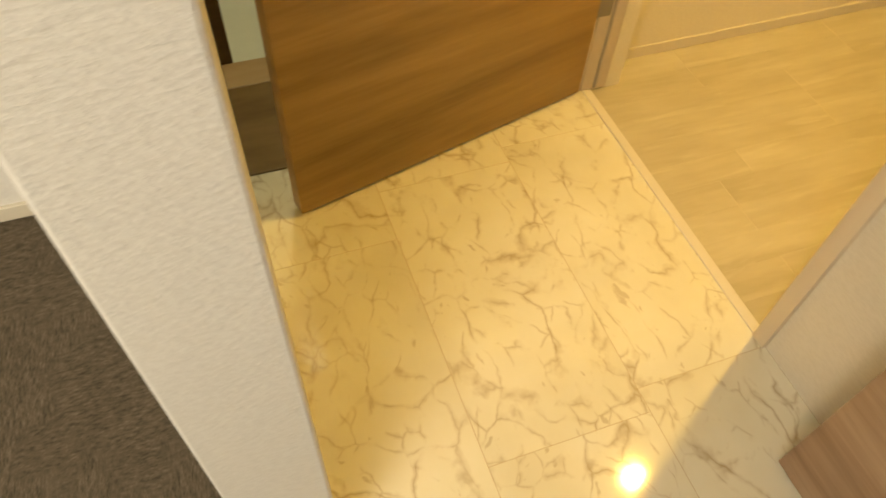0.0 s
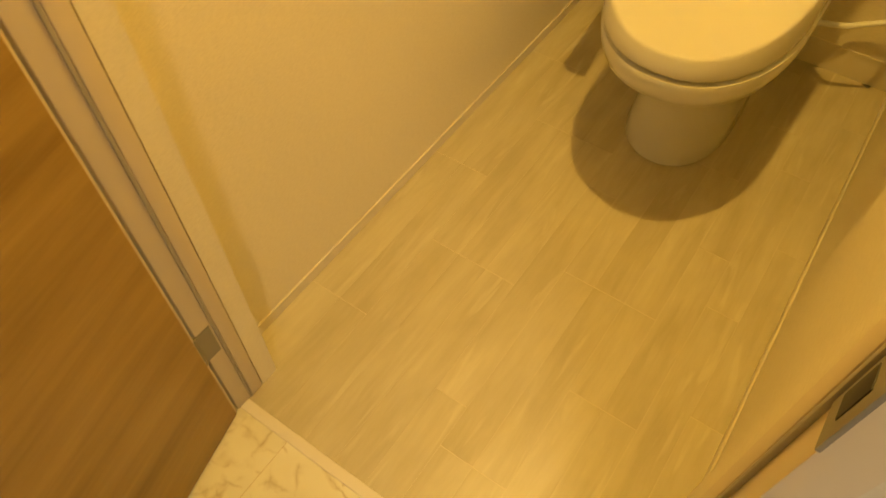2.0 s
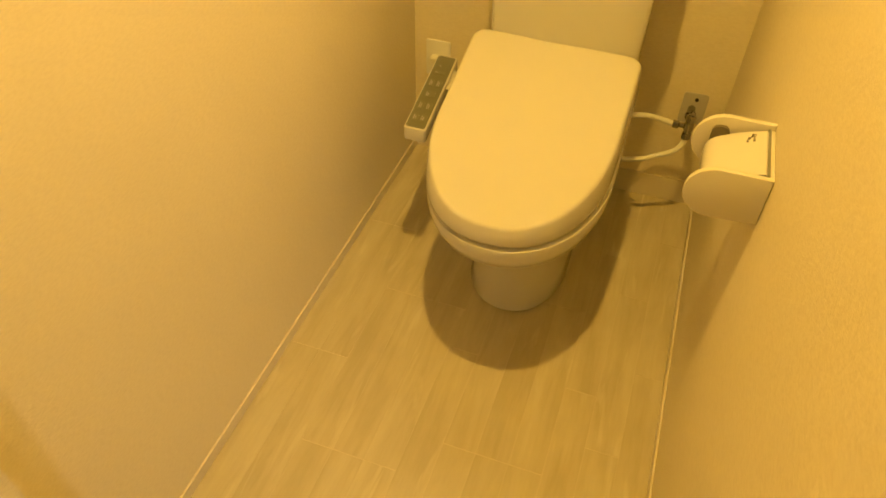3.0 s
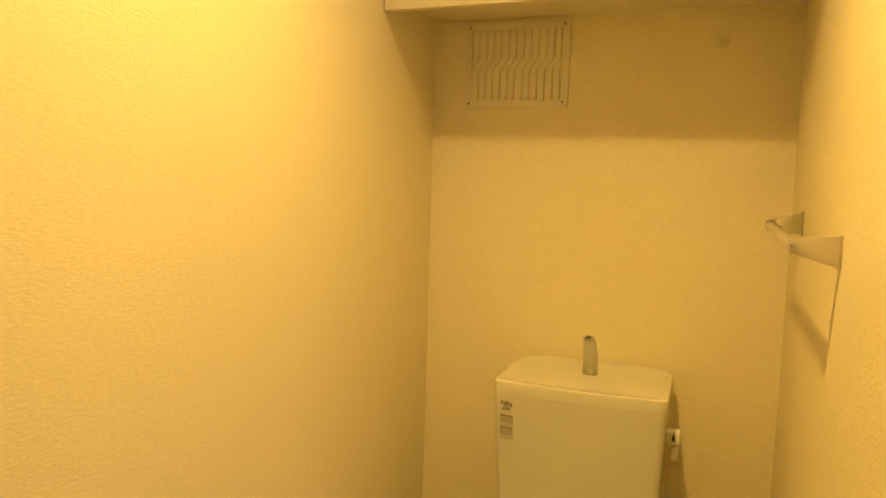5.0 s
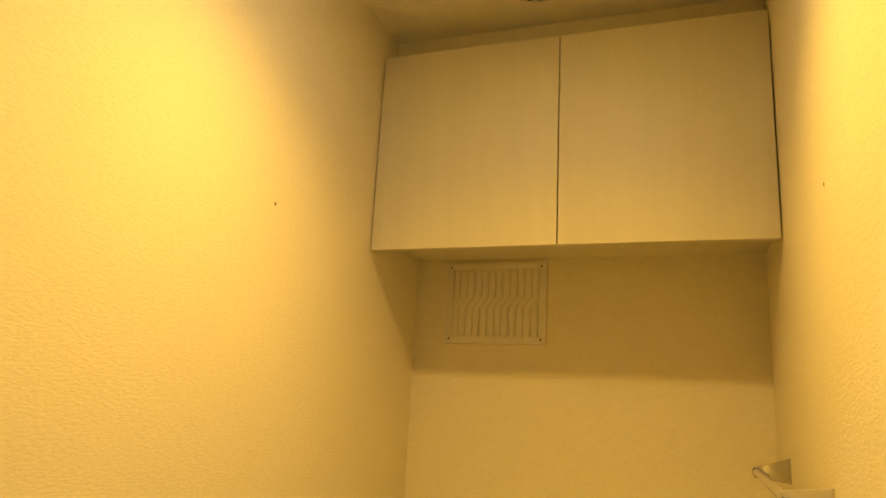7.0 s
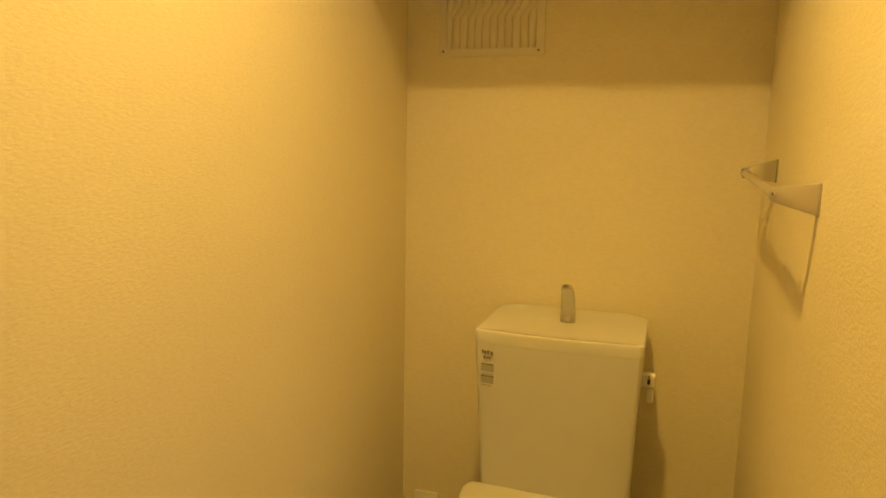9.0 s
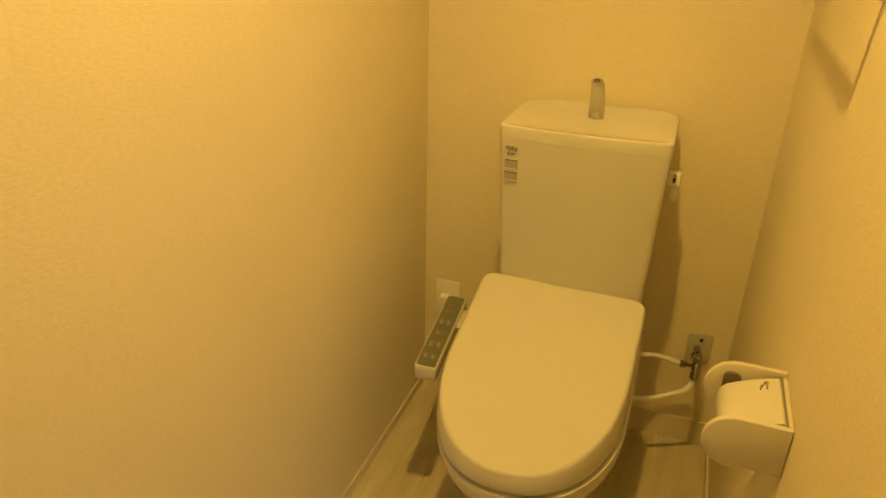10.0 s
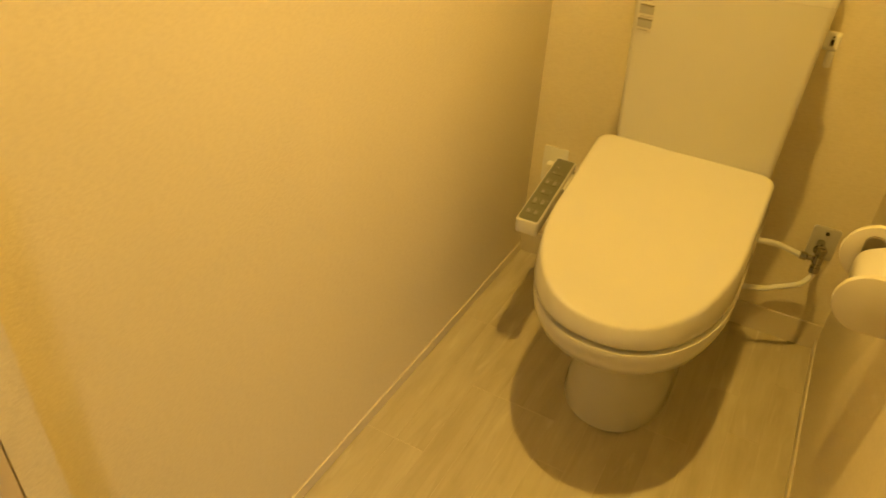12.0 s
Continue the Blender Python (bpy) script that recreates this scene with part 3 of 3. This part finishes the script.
for z0, z1, x0, x1, ink in ((0.8385, 0.8425, 0.2835, 0.3120, M_INK), (0.8235, 0.838, 0.2828, 0.3122, M_LABEL), (0.8175, 0.8195, 0.286, 0.310, M_LABEL), (0.8115, 0.815, 0.2828, 0.3122, M_INK), (0.7965, 0.8115, 0.2828, 0.3118, M_LABEL), (0.7905, 0.793, 0.285, 0.306, M_LABEL)):
    part("print_bar", on_tank(boxed(x0, x1, TY - 0.0010, TY, z0, z1)), ink, sticker, "grey print block")
for x0, x1, z0, z1 in ((0.2845, 0.2885, 0.865, 0.872), (0.2905, 0.2945, 0.863, 0.871), (0.2965, 0.3015, 0.864, 0.872), (0.3045, 0.3095, 0.863, 0.870), (0.2885, 0.2925, 0.852, 0.858), (0.2955, 0.3045, 0.854, 0.857)):
    part("print_mark", on_tank(boxed(x0, x1, TY - 0.0012, TY + 0.004, z0, z1)), M_INK, toilet, "small dark printed mark")
# flush lever on the tank side
lever = part("flush_lever", slab(rounded(-0.012, 0.012, -0.017, 0.017, 0.009), lambda a, b, h: (h, 1.425 + a, 0.803 + b), T1 - 0.008, T1 + 0.024, 0.004), M_WHITE, toilet, "white flush lever knob")
part("lever_arm", boxed(T1 + 0.007, T1 + 0.022, 1.417, 1.434, 0.752, 0.7855, 0.004), M_WHITE, lever, "white lever arm")
part("lever_mark", boxed(T1 + 0.009, T1 + 0.013, 1.4118, 1.4134, 0.812, 0.815), M_DARK, lever, "black mark on the lever")
part("lever_mark", boxed(T1 + 0.008, T1 + 0.014, 1.4118, 1.4134, 0.797, 0.809), M_DARK, lever, "black mark on the lever")


# control panel beside the seat
def panel_place(a, b, h):
    """a across, b along, h up from the panel."""
    return (0.163 + a - 0.031 * b / 0.315, 1.072 + b, 0.418 + h + 0.004 * b / 0.3)


panel = part("control_panel", slab(rounded(0, 0.052, 0, 0.315, 0.008), panel_place, -0.030, 0.002, 0.003), M_PLASTIC, toilet, "white control panel of the washing seat")
face = part("panel_face", slab(rounded(0.004, 0.048, 0.006, 0.308, 0.006), panel_place, 0.0015, 0.0032), M_GREY, panel, "grey-green key field")
for b0, b1, a0, a1 in ((0.03, 0.055, 0.01, 0.024), (0.03, 0.055, 0.028, 0.042), (0.075, 0.105, 0.010, 0.024), (0.075, 0.105, 0.028, 0.042), (0.125, 0.150, 0.014, 0.038), (0.17, 0.20, 0.010, 0.024), (0.17, 0.20, 0.028, 0.042), (0.225, 0.24, 0.012, 0.040), (0.26, 0.268, 0.012, 0.02)):
    key = part("key", slab(rounded(a0, a1, b0, b1, 0.004, 3), panel_place, 0.003, 0.0042), M_KEY, panel, "grey key")
    for k in range(2):
        m0 = a0 + 0.003 + 0.004 * k
        part("key_print", slab(rounded(m0, m0 + 0.0018, b0 + 0.004, b1 - 0.005 - 0.004 * k, 0.0004, 1), panel_place, 0.0040, 0.0046), M_LABEL, key)
part("panel_arm", boxed(0.175, TX - 0.18, 1.26, 1.345, 0.409, 0.414, 0.002), M_PLASTIC, toilet, "bracket of the control panel")

# ---- things: water supply ----
stop = thing("stop_valve", (0.763, RD, 0.305), "chrome stop valve on a grey wall plate with white hoses", "valve")
VXC, VYC = 0.762, 1.472
part("wall_plate", slab(rounded(0.735, 0.796, 0.262, 0.348, 0.007), lambda a, b, h: (a, h, b), RD - 0.006, RD, 0.0015), M_PLATE, stop, "grey wall plate")
part("plate_screw", disc_stack(0.768, RD - 0.0092, 0.333, [(0.0045, 0), (0.0045, 0.004)], "y", 12), M_DARK, stop, "dark screw")
part("wall_stem", disc_stack(VXC, VYC, 0.305, [(0.0085, 0), (0.0085, 0.05), (0.014, 0.052), (0.014, 0.058), (0.010, 0.060), (0.010, RD - 0.006 - VYC)], "y", 16), M_VALVE, stop, "chrome stem from the wall")
body = part("valve_body", disc_stack(VXC, VYC, 0.272, [(0.0075, 0), (0.011, 0.002), (0.011, 0.016), (0.008, 0.018), (0.008, 0.024), (0.0115, 0.027), (0.0115, 0.043), (0.008, 0.046), (0.008, 0.050)], "z", 16), M_VALVE, stop, "chrome valve body")
part("valve_handle", disc_stack(VXC, VYC, 0.3225, [(0.010, 0), (0.0125, 0.002), (0.0125, 0.014), (0.010, 0.016)], "z", 8), M_VALVE, body, "dark chrome turning knob")
# Slot is not cut, a dark bar paints its shade
part("screw_slot_shade", boxed(VXC - 0.007, VXC + 0.007, VYC - 0.0012, VYC + 0.0012, 0.338, 0.3390), M_DARK, body, "dark bar for the shade in the screwdriver slot")
part("side_nut", disc_stack(0.722, VYC, 0.3075, [(0.0065, 0), (0.0095, 0.002), (0.0095, 0.015), (0.006, 0.017), (0.006, 0.036)], "x", 6), M_VALVE, stop, "chrome side nut")
part("upper_hose", tube(bend([(0.724, VYC, 0.3075), (0.698, VYC - 0.006, 0.316), (0.672, VYC - 0.016, 0.326), (0.645, 1.440, 0.334), (0.590, 1.415, 0.338)], 6), 0.0065), M_HOSE, stop, "white plastic hose")
part("lower_hose", tube(bend([(VXC, VYC, 0.274), (0.761, 1.468, 0.262), (0.748, 1.452, 0.247), (0.725, 1.440, 0.238), (0.695, 1.430, 0.228), (0.667, 1.420, 0.220), (0.570, 1.395, 0.212)], 6), 0.0065), M_HOSE, stop, "white plastic hose")

# ---- things: outlet ----
outlet = thing("wall_outlet", (0.070, RD, 0.315), "white wall outlet with a plugged-in cable behind the toilet", "outlet")
part("outlet_plate", slab(rounded(0.035, 0.105, 0.254, 0.362, 0.005), lambda a, b, h: (a, h, b), RD - 0.006, RD, 0.0015), M_WHITE, outlet)
part("plug", boxed(0.054, 0.086, RD - 0.034, RD - 0.006, 0.292, 0.322, 0.004), M_WHITE, outlet, "white plug")
part("cable", tube(bend([(0.070, RD - 0.030, 0.295), (0.072, RD - 0.034, 0.24), (0.083, RD - 0.05, 0.16), (0.153, RD - 0.07, 0.17), (0.24, RD - 0.10, 0.30), (0.29, RD - 0.14, 0.39)], 6), 0.0035, 8), M_HOSE, outlet, "pale power cable")

# ---- things: paper holder ----
HY, HZ = 0.086, -0.056
holder = thing("paper_holder", (RW, 0.727 + HY, 0.72 + HZ), "ivory plastic toilet paper holder with a hinged flap", "paper holder")


def d_outline(x_front, x_wall, z0, z1, n=14):
    """Straight at the wall, round at the front."""
    r = (z1 - z0) / 2
    zc = (z0 + z1) / 2
    out = [(x_wall, z1 - 0.001), (x_front + r, z1)]
    for k in range(1, n):
        a = radians(90 + 180 * k / n)
        out.append((x_front + r + r * math.cos(a), zc + r * math.sin(a)))
    return out + [(x_front + r, z0), (x_wall, z0 + 0.004)]


def across(a, b, h):
    """A plate that stands across the holder."""
    return a, h + HY, b + HZ


def holder_box(x0, x1, y0, y1, z0, z1, bevel=0.0):
    return boxed(x0, x1, y0 + HY, y1 + HY, z0 + HZ, z1 + HZ, bevel=bevel)


for y0, y1, top in ((0.655, 0.665, 0.766), (0.784, 0.794, 0.772)):
    part("side_plate", slab(d_outline(0.730, RW - 0.001, 0.682, top), across, y0, y1, 0.0025), M_IVORY, holder)
part("back_plate", holder_box(RW - 0.009, RW - 0.0005, 0.6655, 0.7835, 0.690, 0.764, 0.001), M_IVORY, holder)
flap_line = bend([(0.829, 0, 0.766), (0.801, 0, 0.757), (0.776, 0, 0.746), (0.759, 0, 0.736), (0.752, 0, 0.722), (0.751, 0, 0.700)], 4)
flap_outline = [(p.x, p.z) for p in flap_line] + [(p.x + 0.0025, p.z - 0.002) for p in reversed(flap_line)]
flap = part("flap", slab(flap_outline, across, 0.6675, 0.7765), M_PLASTIC, holder, "white hinged paper flap")
for x0, x1, y0, y1 in ((0.803, 0.8055, 0.749, 0.754), (0.8045, 0.8085, 0.756, 0.760), (0.8115, 0.8140, 0.750, 0.758), (0.8085, 0.8180, 0.7615, 0.7635), (0.8095, 0.8160, 0.766, 0.768)):
    part("print_mark", holder_box(x0, x1, y0, y1, 0.7545, 0.7592 + (x0 - 0.800) * 0.32), M_INK, flap, "dark printed mark")
# Shade inside the slot, painted as a dark brown patch on the plate
part("roller_slot_shade", slab(rounded(0.755, 0.781, 0.703, 0.757, 0.011), across, 0.7785, 0.7842), M_SLOT_SHADE, holder, "dark patch for the shade in the roller slot")
part("hinge_rod", tube([(0.8335, 0.6655 + HY, 0.762 + HZ), (0.8335, 0.7840 + HY, 0.762 + HZ)], 0.003, 10), M_ALU, holder, "dark hinge rod")

# ---- things: towel bar ----
bar = thing("towel_bar", (RW, 1.14, 1.26), "chrome towel bar with two tapered brackets", "towel bar")
BX, BZ = 0.784, 1.263
for y, dz, foot in ((0.929, -0.004, -0.008), (1.353, 0.005, 0.003)):
    z, w = BZ + dz, BZ + dz + foot
    arm = [(RW - 0.002, w - 0.0195), (RW - 0.002, w + 0.0245), (BX + 0.004, z + 0.0105), (BX - 0.006, z + 0.0085), (BX - 0.008, z - 0.0005), (BX - 0.004, z - 0.010)]
    br = part("bracket", slab(arm, lambda a, b, h: (a, h, b), y - 0.005, y + 0.005, 0.0018), M_CHROME if y > 1 else M_SATIN, bar)
    part("wall_foot", boxed(RW - 0.004, RW, y - 0.0055, y + 0.0055, w - 0.0205, w + 0.0255, 0.0015), M_CHROME if y > 1 else M_SATIN, br)
rod = disc_stack(BX, 0.926, BZ - 0.0045, [(0.0065, 0.0), (0.0068, 0.001), (0.0068, 0.440), (0.0055, 0.4455), (0.003, 0.4465)], "y", 20)
for v in rod.verts:
    v.co.z += 0.009 * (v.co.y - 0.926) / 0.427
part("rod", rod, M_SATIN, bar)
part("end_screw", disc_stack(BX - 0.001, 0.9225, BZ - 0.0035, [(0.0015, 0.0), (0.0028, 0.0006), (0.0028, 0.002)], "y", 14), M_CHROME, bar, "bright chrome end screw")

# ---- things: vent grille on the back wall ----
vent = thing("vent_grille", (0.214, RD, 1.62), "white plastic ventilation grille with kinked upright slats", "vent")
VX0, VX1, VZ0, VZ1 = 0.085, 0.345, 1.518, 1.7245
# Closed sheet in a darker grille tone, paints the shade between slats
part("backing", boxed(VX0 + 0.02, VX1 - 0.02, RD - 0.002, RD, VZ0 + 0.02, VZ1 - 0.02), M_RECESS_SHADE, vent, "sheet behind the slats, darkened for the shade of the opening")
fr = bmesh.new()
for b in ((VX0, VX1, VZ0, VZ0 + 0.018), (VX0, VX1, VZ1 - 0.018, VZ1), (VX0, VX0 + 0.018, VZ0 + 0.018, VZ1 - 0.018), (VX1 - 0.018, VX1, VZ0 + 0.018, VZ1 - 0.018)):
    box(fr, b[0], b[1], RD - 0.008, RD, b[2], b[3])
part("grille_frame", fr, M_GRILLE, vent, smooth=False)
pitch = (VX1 - VX0 - 0.036) / 12
zm = (VZ0 + VZ1) / 2
SLAT = ((-0.0084, 0.0), (-0.0082, 0.0032), (-0.0066, 0.0040), (0.0060, 0.0024), (0.0070, 0.0014), (0.0072, 0.0))
high = ((VZ1 - 0.0175, 0.0008), (zm + 0.019, 0.0008), (zm + 0.014, 0.0))
low = ((zm - 0.012, -0.0012 - pitch), (zm - 0.017, -0.0020 - pitch), (VZ0 + 0.0175, -0.0020 - pitch))
for k in range(13):
    x0 = VX0 + 0.018 + (k + 0.5) * pitch
    line = (high if k < 12 else ((zm + 0.002, -0.0012 - pitch),)) + (low if k > 0 else ((zm + 0.002, 0.0),))
    part("slat", loft([[(x0 + o + c, RD - 0.0022 - h, z) for c, h in SLAT] for z, o in line]), M_GRILLE, vent)
part("middle_band", boxed(VX0 + 0.018, VX1 - 0.018, RD - 0.0036, RD - 0.0021, zm - 0.013, zm + 0.015), M_GRILLE, vent)
for x in (VX0 + 0.012, VX1 - 0.013):
    for z in (VZ0 + 0.012, VZ1 - 0.012):
        part("screw", disc_stack(x, RD - 0.0088, z, [(0.003, 0), (0.003, 0.0015)], "y", 10), M_INK, vent, "dark screw")
part("maker_tag", boxed(0.262, 0.288, RD - 0.0092, RD - 0.0078, VZ0 + 0.007, VZ0 + 0.015), M_GRILLE, vent)

# ---- things: wall cabinet ----
cab = thing("wall_cabinet", (RW / 2, RD, 1.692), "pale two-door cabinet hung across the room under the ceiling", "cabinet")
CY, CZ0, CZ1 = 1.263, 1.692, 2.166
part("cabinet_body", boxed(0.0005, RW - 0.0005, CY + 0.022, RD, CZ0 + 0.042, CZ1 - 0.001), M_CAB, cab, smooth=False)
part("cabinet_door", boxed(0.003, 0.4205, CY, CY + 0.0195, CZ0, CZ1, 0.0012), M_CAB, cab)
part("cabinet_door", boxed(0.4230, RW - 0.003, CY, CY + 0.0195, CZ0, CZ1, 0.0012), M_CAB, cab)
# Shade of the joint between the doors, painted as a dark sheet
part("door_gap_shade", boxed(0.012, RW - 0.012, CY + 0.0196, CY + 0.022, CZ0 + 0.044, CZ1 - 0.004), M_DARK, cab, "dark sheet for the shade in the gap between the doors")
part("filler", boxed(0.001, RW - 0.001, CY + 0.075, CY + 0.09, CZ1, ZC - 0.001), M_CAB, cab, "recessed filler strip under the ceiling")

# ---- things: ceiling downlight and ceiling vent ----
dl = thing("downlight", (LAMP[0], LAMP[1], ZC), "recessed round downlight with a white trim ring", "lamp")
ring = []
for r, h in ((0.052, 0.05), (0.049, 0.05), (0.049, -0.002), (0.053, -0.006), (0.062, -0.005), (0.066, 0.0), (0.0535, 0.0)):
    ring.append([(LAMP[0] + r * math.cos(a), LAMP[1] + r * math.sin(a), ZC + h) for a in (2 * math.pi * k / 32 for k in range(32))])
part("trim_ring", loft(ring + [ring[0]], False), M_PLASTIC, dl)
part("lens", disc_stack(LAMP[0], LAMP[1], ZC + 0.004, [(0.047, 0), (0.047, 0.006)], "z", 32), M_GLOW, dl, "glowing warm lamp lens")
cv = thing("ceiling_vent", (0.385, 1.168, ZC), "small round ceiling vent with dark slots", "vent")
part("vent_rim", disc_stack(0.385, 1.168, ZC, [(0.072, 0), (0.072, -0.004), (0.066, -0.008)], "z", 32), M_PLASTIC, cv)
# Slots are dark bars on the rim that paint the shade inside
for k in range(5):
    dx = -0.044 + 0.022 * k
    hl = math.sqrt(0.058 ** 2 - dx * dx)
    part("slot", boxed(0.385 + dx - 0.006, 0.385 + dx + 0.006, 1.168 - hl, 1.168 + hl, ZC - 0.0092, ZC - 0.0078), M_DARK, cv, "dark bar for the shade in a slot")

# ---- small marks on the walls ----
for x, y, z in ((0.0, 0.878, 1.682), (RW, 0.845, 1.656)):
    mk = mesh_object("pin_hole", disc_stack(x, y, z, [(0.0035, -0.0004), (0.0028, 0.0006)] if x == 0 else [(0.0028, -0.0006), (0.0035, 0.0004)], "x", 8), M_INK, True, (x, y, z))
    mk.location = (x, y, z)
    tagged(mk, "small dark pin hole in the wallpaper", "pin hole", "pin holes")

# ---- floor pieces ----
def piece(parent, name, me, x, y):
    ob = new(name, me)
    ob.location = (x, y, 0)
    ob.parent = parent
    return ob


def tile_mesh(name, w, l, top, mat, bevel):
    bm = boxed(0, w, 0, l, -0.004, top)
    bmesh.ops.bevel(bm, geom=[e for e in bm.edges if all(v.co.z > top - 1e-6 for v in e.verts)], offset=bevel, segments=1, affect="EDGES")
    me = bpy.data.meshes.new(name)
    bm.to_mesh(me)
    bm.free()
    me.materials.append(mat)
    return me


FLOOR, HALL = bpy.data.objects["floor"], bpy.data.objects["floor_hall"]
cache = {}


def lay(parent, name, x0, x1, y0, y1, top, mat, gap, bevel, end_gap=0.0):
    end = end_gap or gap
    w, l = round(x1 - x0 - gap, 4), round(y1 - y0 - end, 4)
    key = (name, w, l)
    if key not in cache:
        cache[key] = tile_mesh(name, w, l, top, mat, bevel)
    piece(parent, name, cache[key], x0 + gap / 2, y0 + end / 2)


# vinyl strips run from the door to the back wall, their ends in line over two or three strips
STRIP = 0.0695
bounds = [0.0] + [round(0.0085 + STRIP * k, 4) for k in range(1, 12)] + [RW]
joints = [(0.29, 0.74, 1.19), (0.29, 0.74, 1.19), (0.52, 0.97, 1.42), (0.52, 0.97, 1.42), (0.52, 0.97, 1.42), (0.24, 0.85, 1.30), (0.153, 0.61, 1.06, 1.50), (0.153, 0.61, 1.06, 1.50), (0.379, 0.61, 1.06, 1.50), (0.157, 0.379, 0.83, 1.28), (0.157, 0.70, 1.15), (0.46, 0.92, 1.37)]
for (x0, x1), cut in zip(zip(bounds, bounds[1:]), joints):
    cuts = (0.021, *cut, RD)
    for y0, y1 in zip(cuts, cuts[1:]):
        lay(FLOOR, "plank", x0, x1, y0, y1, 0.0, M_PLANK, 0.0004, 0.0002, 0.0013)
# marble tiles, 300 x 600, in rows along the hall
row_y = [-0.845, -0.542, -0.252, 0.006]
row_x = [0.366, 0.239, 0.195]
for k, (y0, y1) in enumerate(zip(row_y, row_y[1:])):
    cuts = sorted({-0.02, 2.9} | {round(row_x[k] + 0.6 * j, 4) for j in range(-1, 6) if -0.01 < row_x[k] + 0.6 * j < 2.88})
    for x0, x1 in zip(cuts, cuts[1:]):
        lay(HALL, "tile", x0, x1, y0, y1, 0.0, M_MARBLE, 0.0013, 0.0003)
